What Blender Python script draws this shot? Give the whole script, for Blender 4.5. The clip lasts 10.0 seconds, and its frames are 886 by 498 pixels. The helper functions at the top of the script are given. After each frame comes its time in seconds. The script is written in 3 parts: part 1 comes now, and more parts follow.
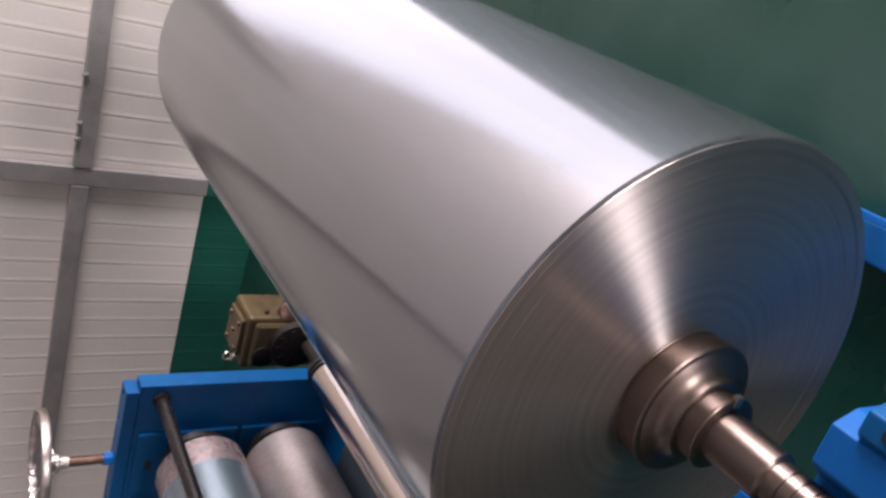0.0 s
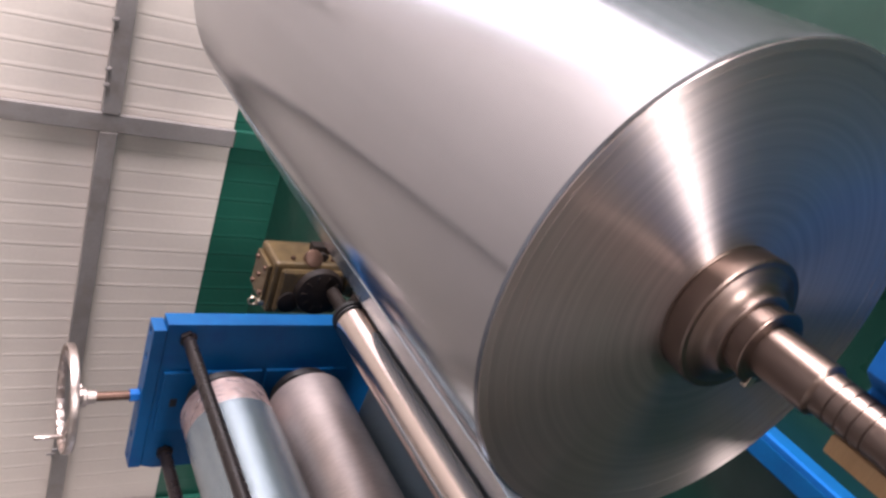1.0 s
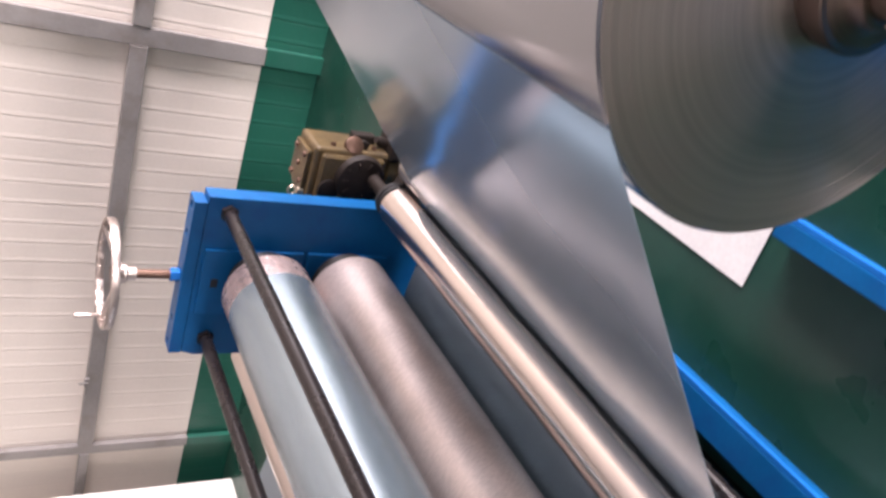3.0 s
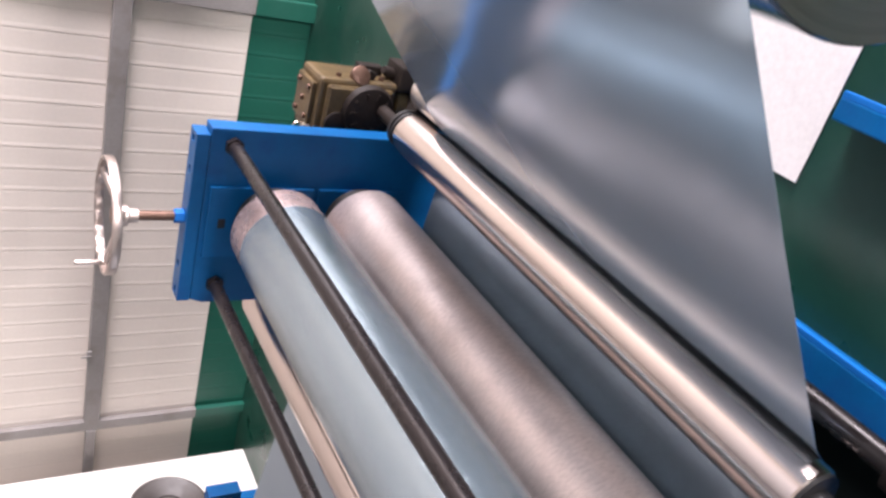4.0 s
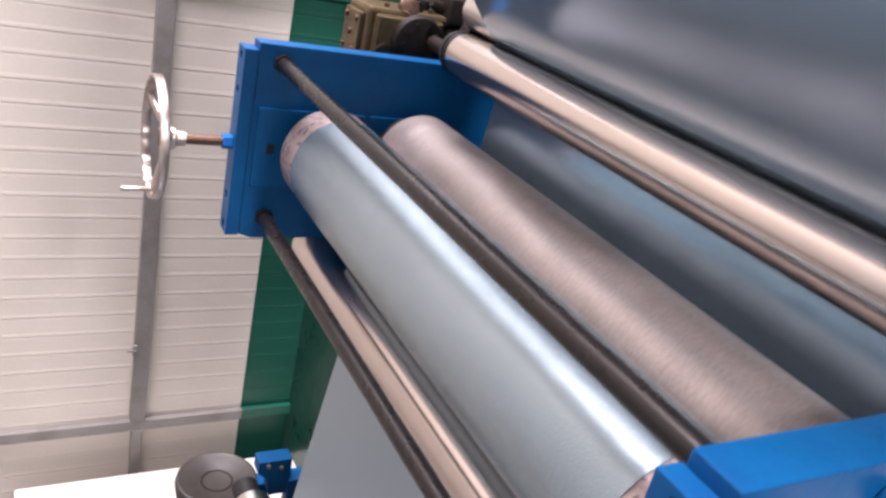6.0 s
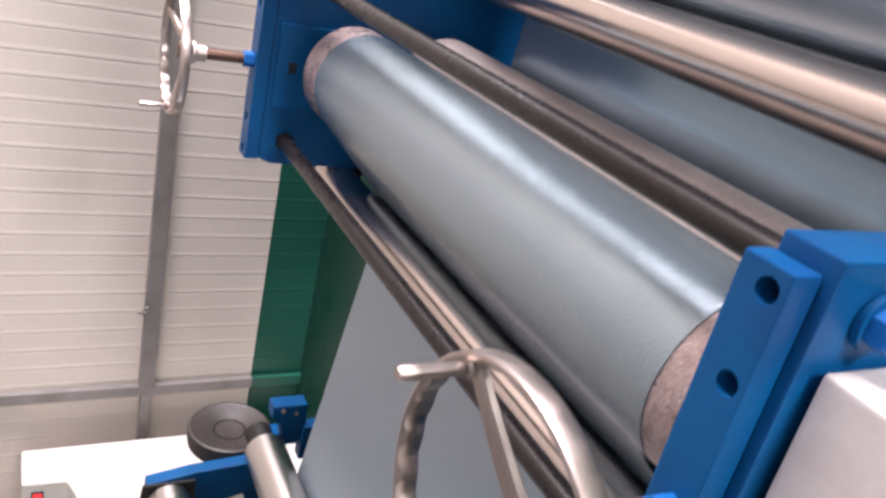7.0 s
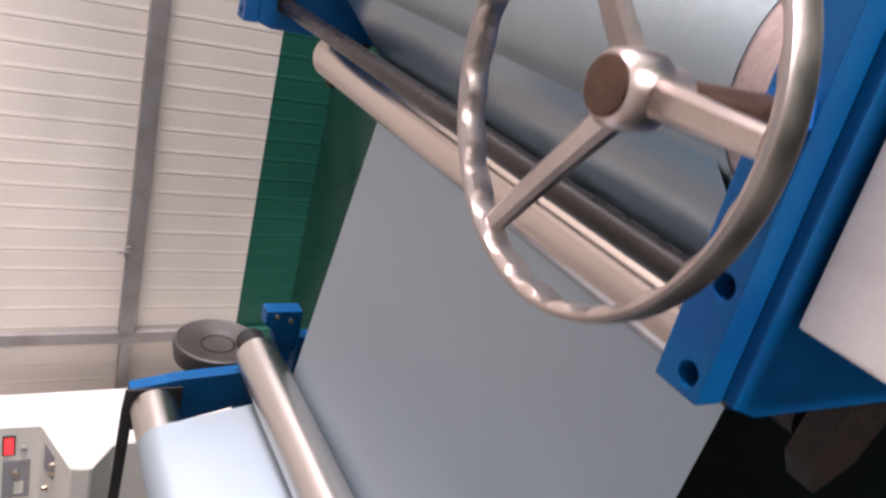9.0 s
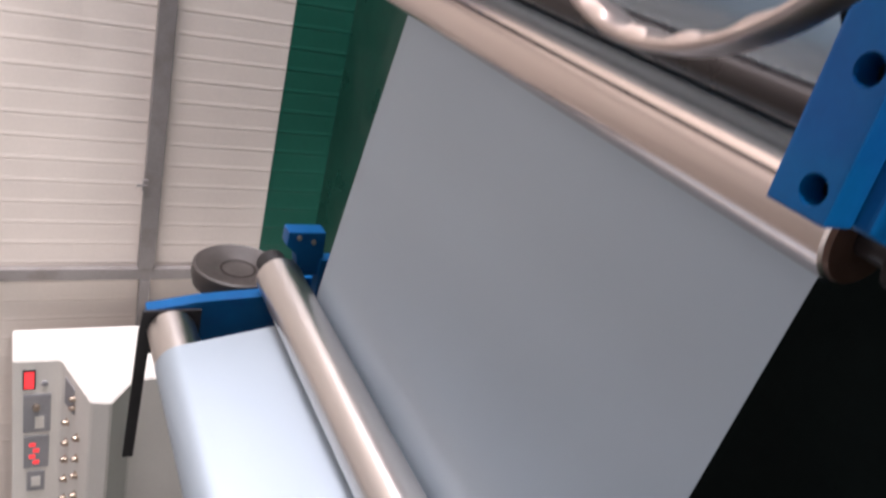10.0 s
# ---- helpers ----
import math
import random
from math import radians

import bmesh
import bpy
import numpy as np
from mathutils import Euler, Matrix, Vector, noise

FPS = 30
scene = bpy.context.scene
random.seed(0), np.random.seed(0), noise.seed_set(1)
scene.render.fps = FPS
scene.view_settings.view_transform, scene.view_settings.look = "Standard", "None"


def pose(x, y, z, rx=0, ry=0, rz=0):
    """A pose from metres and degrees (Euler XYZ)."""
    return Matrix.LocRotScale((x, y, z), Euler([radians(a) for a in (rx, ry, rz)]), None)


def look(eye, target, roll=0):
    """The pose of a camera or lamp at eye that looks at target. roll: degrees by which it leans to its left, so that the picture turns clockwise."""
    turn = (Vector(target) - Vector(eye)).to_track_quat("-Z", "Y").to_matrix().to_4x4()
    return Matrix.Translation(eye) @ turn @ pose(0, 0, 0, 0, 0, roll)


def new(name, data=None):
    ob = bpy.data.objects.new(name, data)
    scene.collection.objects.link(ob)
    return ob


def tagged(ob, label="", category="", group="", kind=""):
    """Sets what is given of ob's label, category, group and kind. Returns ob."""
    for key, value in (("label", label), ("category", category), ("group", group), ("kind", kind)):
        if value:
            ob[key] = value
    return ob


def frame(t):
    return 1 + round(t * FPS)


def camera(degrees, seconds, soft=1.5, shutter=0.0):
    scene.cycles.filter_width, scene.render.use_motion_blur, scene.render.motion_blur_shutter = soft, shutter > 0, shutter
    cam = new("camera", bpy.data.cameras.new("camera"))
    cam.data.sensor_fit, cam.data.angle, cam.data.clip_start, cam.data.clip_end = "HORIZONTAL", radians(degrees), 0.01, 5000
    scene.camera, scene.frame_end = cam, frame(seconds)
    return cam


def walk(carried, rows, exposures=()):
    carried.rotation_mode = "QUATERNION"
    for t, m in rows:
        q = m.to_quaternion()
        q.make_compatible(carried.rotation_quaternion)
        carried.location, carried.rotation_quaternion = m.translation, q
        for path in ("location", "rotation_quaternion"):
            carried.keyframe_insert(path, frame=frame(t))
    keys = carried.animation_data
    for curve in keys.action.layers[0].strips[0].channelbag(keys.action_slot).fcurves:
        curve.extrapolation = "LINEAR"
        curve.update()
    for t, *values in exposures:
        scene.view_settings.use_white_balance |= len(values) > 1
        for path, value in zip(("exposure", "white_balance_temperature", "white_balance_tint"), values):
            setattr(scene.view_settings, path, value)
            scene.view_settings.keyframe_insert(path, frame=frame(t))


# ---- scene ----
cam = camera(58.9, 10.0, soft=2.6, shutter=0.5)
PATH = [
    (0, (1.6200, -1.8883, 1.4548), (0.9307, -0.4300, 0.3890), -86.75),
    (0.5, (1.5874, -1.8943, 1.4659), (0.8477, -0.4300, 0.4123), -86.94),
    (1, (1.5436, -1.8979, 1.4682), (0.7715, -0.4300, 0.4215), -86.31),
    (1.5, (1.4608, -1.9156, 1.4703), (0.7494, -0.4300, 0.4854), -85.84),
    (2, (1.3817, -1.9409, 1.4809), (0.6688, -0.4300, 0.5133), -86.93),
    (2.5, (1.2999, -1.9652, 1.4859), (0.5607, -0.4300, 0.4846), -86.17),
    (3, (1.2086, -1.9626, 1.4821), (0.3624, -0.4300, 0.4305), -87.20),
    (4.5, (0.9307, -1.8865, 1.4785), (0.0686, -0.4300, 0.4459), -91.50),
    (5, (0.8600, -1.8922, 1.4581), (-0.0010, -0.4300, 0.4667), -89.95),
    (6.5, (0.5441, -1.9710, 1.4813), (-0.1835, -0.4300, 0.5569), -90.72),
    (7, (0.4399, -1.9708, 1.4858), (-0.3146, -0.4300, 0.5588), -89.46),
    (7.5, (0.3545, -1.9699, 1.5022), (-0.4886, -0.4300, 0.5737), -90.31),
    (8, (0.2592, -1.9615, 1.4997), (-0.6224, -0.4300, 0.5118), -89.32),
    (8.5, (0.1537, -1.9878, 1.4944), (-0.6382, -0.4300, 0.5113), -90.24),
    (9, (0.0624, -1.9975, 1.4914), (-0.6668, -0.4300, 0.4966), -88.31),
    (9.5, (-0.0200, -1.9645, 1.4587), (-0.7654, -0.4300, 0.5240), -89.03),
    (10, (-0.1008, -1.9388, 1.4531), (-0.9120, -0.4300, 0.5218), -89.64),
]
EXPOSURES = [(0.0, -1.75, 6450, 10), (0.5, -1.55, 6500, 11), (1.0, -1.2, 6650, 12), (1.5, -0.95, 6750, 14), (2.0, -0.68, 6800, 15), (2.5, -0.55, 6750, 14),
             (3.0, -0.6, 6700, 12), (4.5, -0.57, 6450, 10), (6.5, -0.85, 6500, 10), (8.0, -0.86, 6650, 11), (9.0, -0.84, 6550, 10), (10.0, -0.92, 6450, 9)]
walk(cam, [(t, look(eye, target, roll)) for t, eye, target, roll in PATH], EXPOSURES)

FLOOR = 0.045          # height of the floor
NEAR, FAR = -1.437, -0.20   # the film's two edges
SPEED = 0.9            # metres of film a second

# ---- world and lights ----
world = bpy.data.worlds.new("world")
scene.world = world
world.use_nodes = True
wn = world.node_tree.nodes
sky = wn.new("ShaderNodeTexSky")
sky.sky_type, sky.sun_disc = "NISHITA", False
sky.sun_elevation, sky.sun_rotation = radians(35), radians(200)
world.node_tree.links.new(sky.outputs[0], wn["Background"].inputs[0])
wn["Background"].inputs[1].default_value = 0.1


def area(name, m, w, h, watts, colour):
    """An area lamp that fills an opening."""
    d = bpy.data.lights.new(name, "AREA")
    d.shape, d.size, d.size_y, d.energy, d.color = "RECTANGLE", w, h, watts, colour
    ob = new(name, d)
    ob.matrix_world = m
    return ob


DAY = (1.0, 0.94, 0.97)
COOL = (1.0, 0.915, 0.985)
area("east_gate_daylight", look((6.95, 0.2, 1.85), (0, 0.2, 1.85)), 2.6, 2.9, 2350, COOL)
area("shutter_daylight", look((3.85, 1.69, 0.92), (3.85, -5, 0.92)), 4.1, 1.7, 180, COOL)
area("back_window_daylight", look((-3.2, -5.95, 2.6), (-3.2, 2, 1.4)), 5.0, 1.7, 22, DAY)
# unseen lamp added behind the camera for the bright wedge on the roll's end
area("back_roll_face_lamp", look((3.9, -5.95, 0.53), (3.9, 2, 0.53)), 0.8, 0.9, 700, DAY)


# ---- materials ----
def mat(name, colour, rough=0.5, metal=0.0, vary=0.12, scale=6.0, fine=0.05, fine_scale=90.0, bump=0.0, bump_scale=120.0,
        rough_vary=0.08, stretch=(1, 1, 1), dirt=None, dirt_amount=0.0, dirt_scale=3.0, random=0.0, coat=0.0):
    """A painted, bare or worn surface: two scales of tone, uneven gloss, fine relief, and stains of a second colour."""
    m = bpy.data.materials.new(name)
    m.use_nodes = True
    nt = m.node_tree
    n, l = nt.nodes, nt.links
    b = n["Principled BSDF"]
    b.inputs["Metallic"].default_value = metal
    b.inputs["Coat Weight"].default_value = coat
    b.inputs["Coat Roughness"].default_value = 0.12
    co = n.new("ShaderNodeTexCoord")
    mp = n.new("ShaderNodeMapping")
    mp.inputs["Scale"].default_value = stretch
    l.new(co.outputs["Object"], mp.inputs[0])

    def noise_of(sc, detail=4.0):
        t = n.new("ShaderNodeTexNoise")
        t.inputs["Scale"].default_value, t.inputs["Detail"].default_value = sc, detail
        l.new(mp.outputs[0], t.inputs["Vector"])
        return t.outputs["Fac"]

    def scaled(value, lo, hi):
        r = n.new("ShaderNodeMapRange")
        r.inputs[1].default_value, r.inputs[2].default_value, r.inputs[3].default_value, r.inputs[4].default_value = 0.3, 0.7, lo, hi
        l.new(value, r.inputs[0])
        return r.outputs[0]

    def times(a, c):
        t = n.new("ShaderNodeMath")
        t.operation = "MULTIPLY"
        l.new(a, t.inputs[0])
        l.new(c, t.inputs[1])
        return t.outputs[0]

    big, small = noise_of(scale), noise_of(fine_scale, 6.0)
    value = times(scaled(big, 1 - vary, 1 + vary), scaled(small, 1 - fine, 1 + fine))
    if random:
        oi = n.new("ShaderNodeObjectInfo")
        rr = n.new("ShaderNodeMapRange")
        rr.inputs[3].default_value, rr.inputs[4].default_value = 1 - random, 1 + random
        l.new(oi.outputs["Random"], rr.inputs[0])
        value = times(value, rr.outputs[0])
    hue = n.new("ShaderNodeHueSaturation")
    hue.inputs["Color"].default_value = (*colour, 1)
    l.new(value, hue.inputs["Value"])
    out = hue.outputs[0]
    if dirt:
        mx = n.new("ShaderNodeMix")
        mx.data_type = "RGBA"
        st = n.new("ShaderNodeMapRange")
        st.inputs[1].default_value, st.inputs[2].default_value, st.inputs[4].default_value = 0.5, 0.68, dirt_amount
        l.new(noise_of(dirt_scale, 8.0), st.inputs[0])
        l.new(st.outputs[0], mx.inputs["Factor"])
        l.new(out, mx.inputs["A"])
        mx.inputs["B"].default_value = (*dirt, 1)
        out = mx.outputs["Result"]
    l.new(out, b.inputs["Base Color"])
    l.new(scaled(noise_of(scale * 2.3), max(0.02, rough - rough_vary), min(1, rough + rough_vary)), b.inputs["Roughness"])
    if bump:
        bp = n.new("ShaderNodeBump")
        bp.inputs["Strength"].default_value, bp.inputs["Distance"].default_value = bump, 0.002
        l.new(noise_of(bump_scale, 3.0), bp.inputs["Height"])
        l.new(bp.outputs[0], b.inputs["Normal"])
    return m


def turned(name, colour, rough, aniso, rings=0.0, ring_scale=60.0, bump=0.0, bump_scale=120.0):
    """Metal with circular tooling marks round its local y axis."""
    m = mat(name, colour, rough, 1.0, 0.02, 6.0, 0.01, 200.0, rough_vary=0.01, bump=bump, bump_scale=bump_scale)
    n, l = m.node_tree.nodes, m.node_tree.links
    b = n["Principled BSDF"]
    tg = n.new("ShaderNodeTangent")
    tg.direction_type, tg.axis = "RADIAL", "Y"
    b.inputs["Anisotropic"].default_value = aniso
    b.inputs["Anisotropic Rotation"].default_value = 0.25
    l.new(tg.outputs[0], b.inputs["Tangent"])
    if rings:
        co, ln, no = n.new("ShaderNodeTexCoord"), n.new("ShaderNodeVectorMath"), n.new("ShaderNodeTexNoise")
        flat = n.new("ShaderNodeVectorMath")
        flat.operation = "MULTIPLY"
        flat.inputs[1].default_value = (1, 0, 1)
        ln.operation = "LENGTH"
        no.noise_dimensions = "1D"
        no.inputs["Scale"].default_value, no.inputs["Detail"].default_value = ring_scale, 6.0
        l.new(co.outputs["Object"], flat.inputs[0])
        l.new(flat.outputs[0], ln.inputs[0])
        l.new(ln.outputs["Value"], no.inputs["W"])
        rr = n.new("ShaderNodeMapRange")
        rr.inputs[1].default_value, rr.inputs[2].default_value, rr.inputs[3].default_value, rr.inputs[4].default_value = 0.3, 0.7, 1 - rings, 1 + rings
        l.new(no.outputs["Fac"], rr.inputs[0])
        hue = [x for x in n if x.type == "HUE_SAT"][0]
        old = hue.inputs["Value"].links[0].from_socket
        mu = n.new("ShaderNodeMath")
        mu.operation = "MULTIPLY"
        l.new(old, mu.inputs[0])
        l.new(rr.outputs[0], mu.inputs[1])
        l.new(mu.outputs[0], hue.inputs["Value"])
    return m


def glow(name, colour, strength):
    m = bpy.data.materials.new(name)
    m.use_nodes = True
    b = m.node_tree.nodes["Principled BSDF"]
    b.inputs["Base Color"].default_value = (*[c * 0.5 for c in colour], 1)
    b.inputs["Emission Color"].default_value = (*colour, 1)
    b.inputs["Emission Strength"].default_value = strength
    return m


PANEL = mat("wall_panel_paint", (0.74, 0.665, 0.6), 0.45, 0, 0.03, 1.3, 0.02, 60, random=0.025, dirt=(0.5, 0.45, 0.4), dirt_amount=0.12, dirt_scale=1.7)
WALLPAINT = mat("wall_paint", (0.43, 0.40, 0.37), 0.6, 0, 0.05, 1.0, 0.02, 60)
CEILING = mat("ceiling_sheet", (0.34, 0.35, 0.37), 0.6, 0, 0.06, 0.8)
GREENWALL = mat("green_wall_paint", (0.011, 0.095, 0.064), 0.4, 0, 0.1, 2.0, 0.05, 80, dirt=(0.03, 0.1, 0.08), dirt_amount=0.5, dirt_scale=5)
FLOORPAINT = mat("green_floor_paint", (0.0075, 0.045, 0.030), 0.35, 0, 0.14, 1.5, 0.06, 50, rough_vary=0.14, dirt=(0.03, 0.075, 0.055), dirt_amount=0.45, dirt_scale=3.5, bump=0.08, bump_scale=30)
STEELTUBE = mat("grey_steel_tube", (0.27, 0.25, 0.24), 0.5, 0.1, 0.12, 4.0, 0.06, 70, dirt=(0.16, 0.13, 0.11), dirt_amount=0.4, dirt_scale=9)
BLUE = mat("blue_machine_paint", (0.0005, 0.088, 0.262), 0.45, 0, 0.12, 7.0, 0.05, 140, bump=0.1, bump_scale=160, dirt=(0.004, 0.05, 0.2), dirt_amount=0.5, dirt_scale=11)
BLUELIGHT = mat("worn_blue_paint", (0.002, 0.11, 0.39), 0.6, 0, 0.1, 9.0, 0.05, 120)
for paint in (BLUE, BLUELIGHT):  # dull old enamel
    paint.node_tree.nodes["Principled BSDF"].inputs["Specular IOR Level"].default_value = 0.28
SOFTFILM = mat("soft_metallised_film", (0.33, 0.44, 0.53), 0.2, 0.75, 0.01, 1.5, 0.0, 60, rough_vary=0.02)
FILM = mat("metallised_film", (0.37, 0.465, 0.56), 0.135, 0.55, 0.01, 1.5, 0.0, 60, rough_vary=0.02)
SATINFILM = turned("satin_side_of_film", (0.355, 0.43, 0.475), 0.17, 0.75, bump=0.5, bump_scale=330)
SATINFILM.node_tree.nodes["Principled BSDF"].inputs["Metallic"].default_value = 0.72
MATTEFILM = mat("matt_side_of_film", (0.41, 0.48, 0.54), 0.5, 0.75, 0.01, 1.2, 0.0, 60, rough_vary=0.01)
FILMROLL = turned("wound_metallised_film", (0.335, 0.34, 0.365), 0.16, 0.45)
FILMROLL.node_tree.nodes["Principled BSDF"].inputs["Metallic"].default_value = 0.93
ROLLFACE = turned("film_roll_end", (0.50, 0.43, 0.405), 0.34, 1.0, 0.08, 120.0)
ROLLFACE.node_tree.nodes["Principled BSDF"].inputs["Metallic"].default_value = 0.95
RAWSTEEL = mat("mottled_roller_steel", (0.5, 0.43, 0.41), 0.42, 0.6, 0.06, 5.0, 0.18, 170, bump=0.4, bump_scale=240, rough_vary=0.08, dirt=(0.36, 0.3, 0.28), dirt_amount=0.35, dirt_scale=14)
PINKRUBBER = mat("mottled_roller_sleeve", (0.56, 0.44, 0.42), 0.3, 0.6, 0.16, 16.0, 0.2, 190, bump=1.0, bump_scale=230, dirt=(0.3, 0.2, 0.18), dirt_amount=0.6, dirt_scale=40)
CHROME = turned("polished_roller", (0.66, 0.575, 0.535), 0.23, 0.45)
ALU = turned("brushed_aluminium_roller", (0.7, 0.66, 0.63), 0.3, 0.6)
SHAFTSTEEL = turned("turned_brown_steel", (0.22, 0.165, 0.14), 0.38, 0.6, 0.12, 160.0)
WHEELMETAL = mat("polished_handwheel_metal", (0.52, 0.445, 0.41), 0.38, 1.0, 0.08, 12, 0.05, 160, rough_vary=0.1)
DARKBAR = mat("oiled_dark_steel", (0.022, 0.017, 0.017), 0.3, 0.3, 0.08, 12, 0.02, 60)
BROWNSTEEL = mat("brown_oxide_steel", (0.13, 0.075, 0.055), 0.4, 0.7, 0.2, 30, 0.15, 150)
BLACK = mat("black_rubber", (0.016, 0.015, 0.016), 0.5, 0, 0.2, 20, 0.1, 100)
# near-black green: the floor's deep shade given as a colour
FLOORSHADE = mat("floor_shade_dark", (0.003, 0.006, 0.0055), 0.9, 0, 0.2, 5, 0.1, 100)
FLOORSHADE.node_tree.nodes["Principled BSDF"].inputs["Specular IOR Level"].default_value = 0.12
DARKCAST = mat("oily_dark_casting", (0.016, 0.011, 0.009), 0.6, 0, 0.25, 25, 0.12, 120, bump=0.2)
DARKCAST.node_tree.nodes["Principled BSDF"].inputs["Specular IOR Level"].default_value = 0.25
CASTBROWN = mat("brown_grey_cast_housing", (0.05, 0.042, 0.038), 0.48, 0, 0.15, 20, 0.08, 120)
CHARCOAL = mat("charcoal_cast_plastic", (0.045, 0.041, 0.039), 0.5, 0, 0.15, 20, 0.08, 120)
OLIVE = mat("olive_gold_gearbox_paint", (0.105, 0.07, 0.03), 0.42, 0.15, 0.25, 18, 0.12, 120, bump=0.3, dirt=(0.05, 0.035, 0.02), dirt_amount=0.85, dirt_scale=16)
BRASS = mat("bright_bolt_metal", (0.6, 0.5, 0.4), 0.3, 1.0)
WHITEBOX = mat("white_box_paint", (0.8, 0.74, 0.71), 0.5, 0, 0.04, 8, 0.03, 120, dirt=(0.55, 0.48, 0.45), dirt_amount=0.3, dirt_scale=14)
CONSOLE = mat("cream_console_paint", (0.78, 0.75, 0.69), 0.45, 0, 0.03, 4, 0.02, 90)
GREYPLASTIC = mat("grey_instrument_plastic", (0.3, 0.3, 0.31), 0.45)
PAPER = mat("white_paper", (0.8, 0.76, 0.74), 0.8, 0, 0.03, 6)
REDLED = glow("red_display", (1.0, 0.05, 0.06), 2.2)
HOLE = mat("hole_shadowed_steel", (0.01, 0.012, 0.02), 0.6)


# ---- mesh helpers ----
def part(name, bm, material, parent=None, label="", smooth=False, m=None):
    """Link a bmesh as one mesh object under a thing or a part."""
    me = bpy.data.meshes.new(name)
    bmesh.ops.recalc_face_normals(bm, faces=bm.faces)
    if smooth:
        for f in bm.faces:
            f.smooth = True
        for e in bm.edges:
            if len(e.link_faces) == 2 and e.calc_face_angle(0) > 0.6:
                e.smooth = False
    bm.to_mesh(me)
    bm.free()
    me.materials.append(material)
    ob = new(name, me)
    if parent:
        ob.parent = parent
    if m is not None:
        ob.matrix_local = m
    if label:
        ob["label"] = label
    return ob


def thing(name, m, label, category, group="", kind=""):
    ob = new(name)
    ob.empty_display_size = 0.05
    ob.matrix_world = m
    return tagged(ob, label, category, group, kind)


def box(x0, x1, y0, y1, z0, z1, bevel=0.0, segs=2, bm=None):
    own = bm is None
    bm = bm or bmesh.new()
    r = bmesh.ops.create_cube(bm, size=1.0)
    for v in r["verts"]:
        v.co = Vector(((x0 + x1) / 2 + v.co.x * (x1 - x0), (y0 + y1) / 2 + v.co.y * (y1 - y0), (z0 + z1) / 2 + v.co.z * (z1 - z0)))
    if bevel and own:
        bmesh.ops.bevel(bm, geom=bm.edges[:], offset=bevel, segments=segs, affect="EDGES", profile=0.7)
    return bm


def turned_mesh(profile, segs=64, bm=None, axis="Y"):
    """A solid of revolution about the local y (or z) axis from (along, radius) pairs; closed at both ends."""
    bm = bm or bmesh.new()
    rings = []
    for a, r in profile:
        ring = []
        for k in range(segs):
            c, s = math.cos(2 * math.pi * k / segs), math.sin(2 * math.pi * k / segs)
            ring.append(bm.verts.new((r * c, a, r * s) if axis == "Y" else (r * c, r * s, a)))
        rings.append(ring)
    for p, q in zip(rings, rings[1:]):
        for k in range(segs):
            bm.faces.new((p[k], p[(k + 1) % segs], q[(k + 1) % segs], q[k]))
    bm.faces.new(rings[0])
    bm.faces.new(rings[-1])
    return bm


def prism(outline, y0, y1, bevel=0.0):
    """An outline in x and z, drawn out along y."""
    bm = bmesh.new()
    a = [bm.verts.new((x, y0, z)) for x, z in outline]
    b = [bm.verts.new((x, y1, z)) for x, z in outline]
    bm.faces.new(a)
    bm.faces.new(b)
    n = len(a)
    for k in range(n):
        bm.faces.new((a[k], a[(k + 1) % n], b[(k + 1) % n], b[k]))
    bmesh.ops.recalc_face_normals(bm, faces=bm.faces)
    if bevel:
        bmesh.ops.bevel(bm, geom=bm.edges[:], offset=bevel, segments=2, affect="EDGES", profile=0.7)
    return bm


def hexagon(r, h, axis="Z"):
    bm = turned_mesh([(0, r * 0.93), (h * 0.08, r), (h * 0.9, r), (h, r * 0.9)], 6, axis=axis)
    return bm


# ---- the building ----
def wall_with_openings(name, x0, x1, z0, z1, y0, y1, holes, material, m, label):
    """A thick wall along its local x axis with rectangular openings through it."""
    bm = bmesh.new()
    xs = sorted({x0, x1, *[h[0] for h in holes], *[h[1] for h in holes]})
    zs = sorted({z0, z1, *[h[2] for h in holes], *[h[3] for h in holes]})
    for a, b in zip(xs, xs[1:]):
        for c, d in zip(zs, zs[1:]):
            if any(h[0] <= a and b <= h[1] and h[2] <= c and d <= h[3] for h in holes):
                continue
            box(a, b, y0, y1, c, d, bm=bm)
    bmesh.ops.remove_doubles(bm, verts=bm.verts, dist=1e-5)
    seen = {}
    for f in bm.faces:
        seen.setdefault(tuple(round(c, 4) for c in f.calc_center_median()), []).append(f)
    bmesh.ops.delete(bm, geom=[f for fs in seen.values() if len(fs) > 1 for f in fs], context="FACES")
    return tagged(part(name, bm, material, m=m), label, "wall", kind="structure")


WALL_Y = 1.672
SHUTTER = (1.8, 5.9, FLOOR, 1.8)
wall_north = wall_with_openings("wall_north", -9, 7, 0, 6.4, WALL_Y, WALL_Y + 0.1, [SHUTTER], PANEL, pose(0, 0, 0), "cream insulated sandwich panel wall with vertical ribs")
# the low opening is made up to hold the roll face lamp
wall_south = wall_with_openings("wall_south", -9, 7, 0, 6.4, -6.1, -6.0, [(-5.7, -0.7, 1.75, 3.45), (3.5, 4.3, FLOOR, 1.0)], WALLPAINT, pose(0, 0, 0), "pale painted hall wall with a strip window and an added low opening for a lamp")
wall_east = wall_with_openings("wall_east", -6.1, WALL_Y + 0.1, 0, 6.4, -7.1, -7.0, [(-1.1, 1.5, 0.4, 3.3)], WALLPAINT, pose(0, 0, 0, 0, 0, 90), "pale painted hall wall with a tall window")
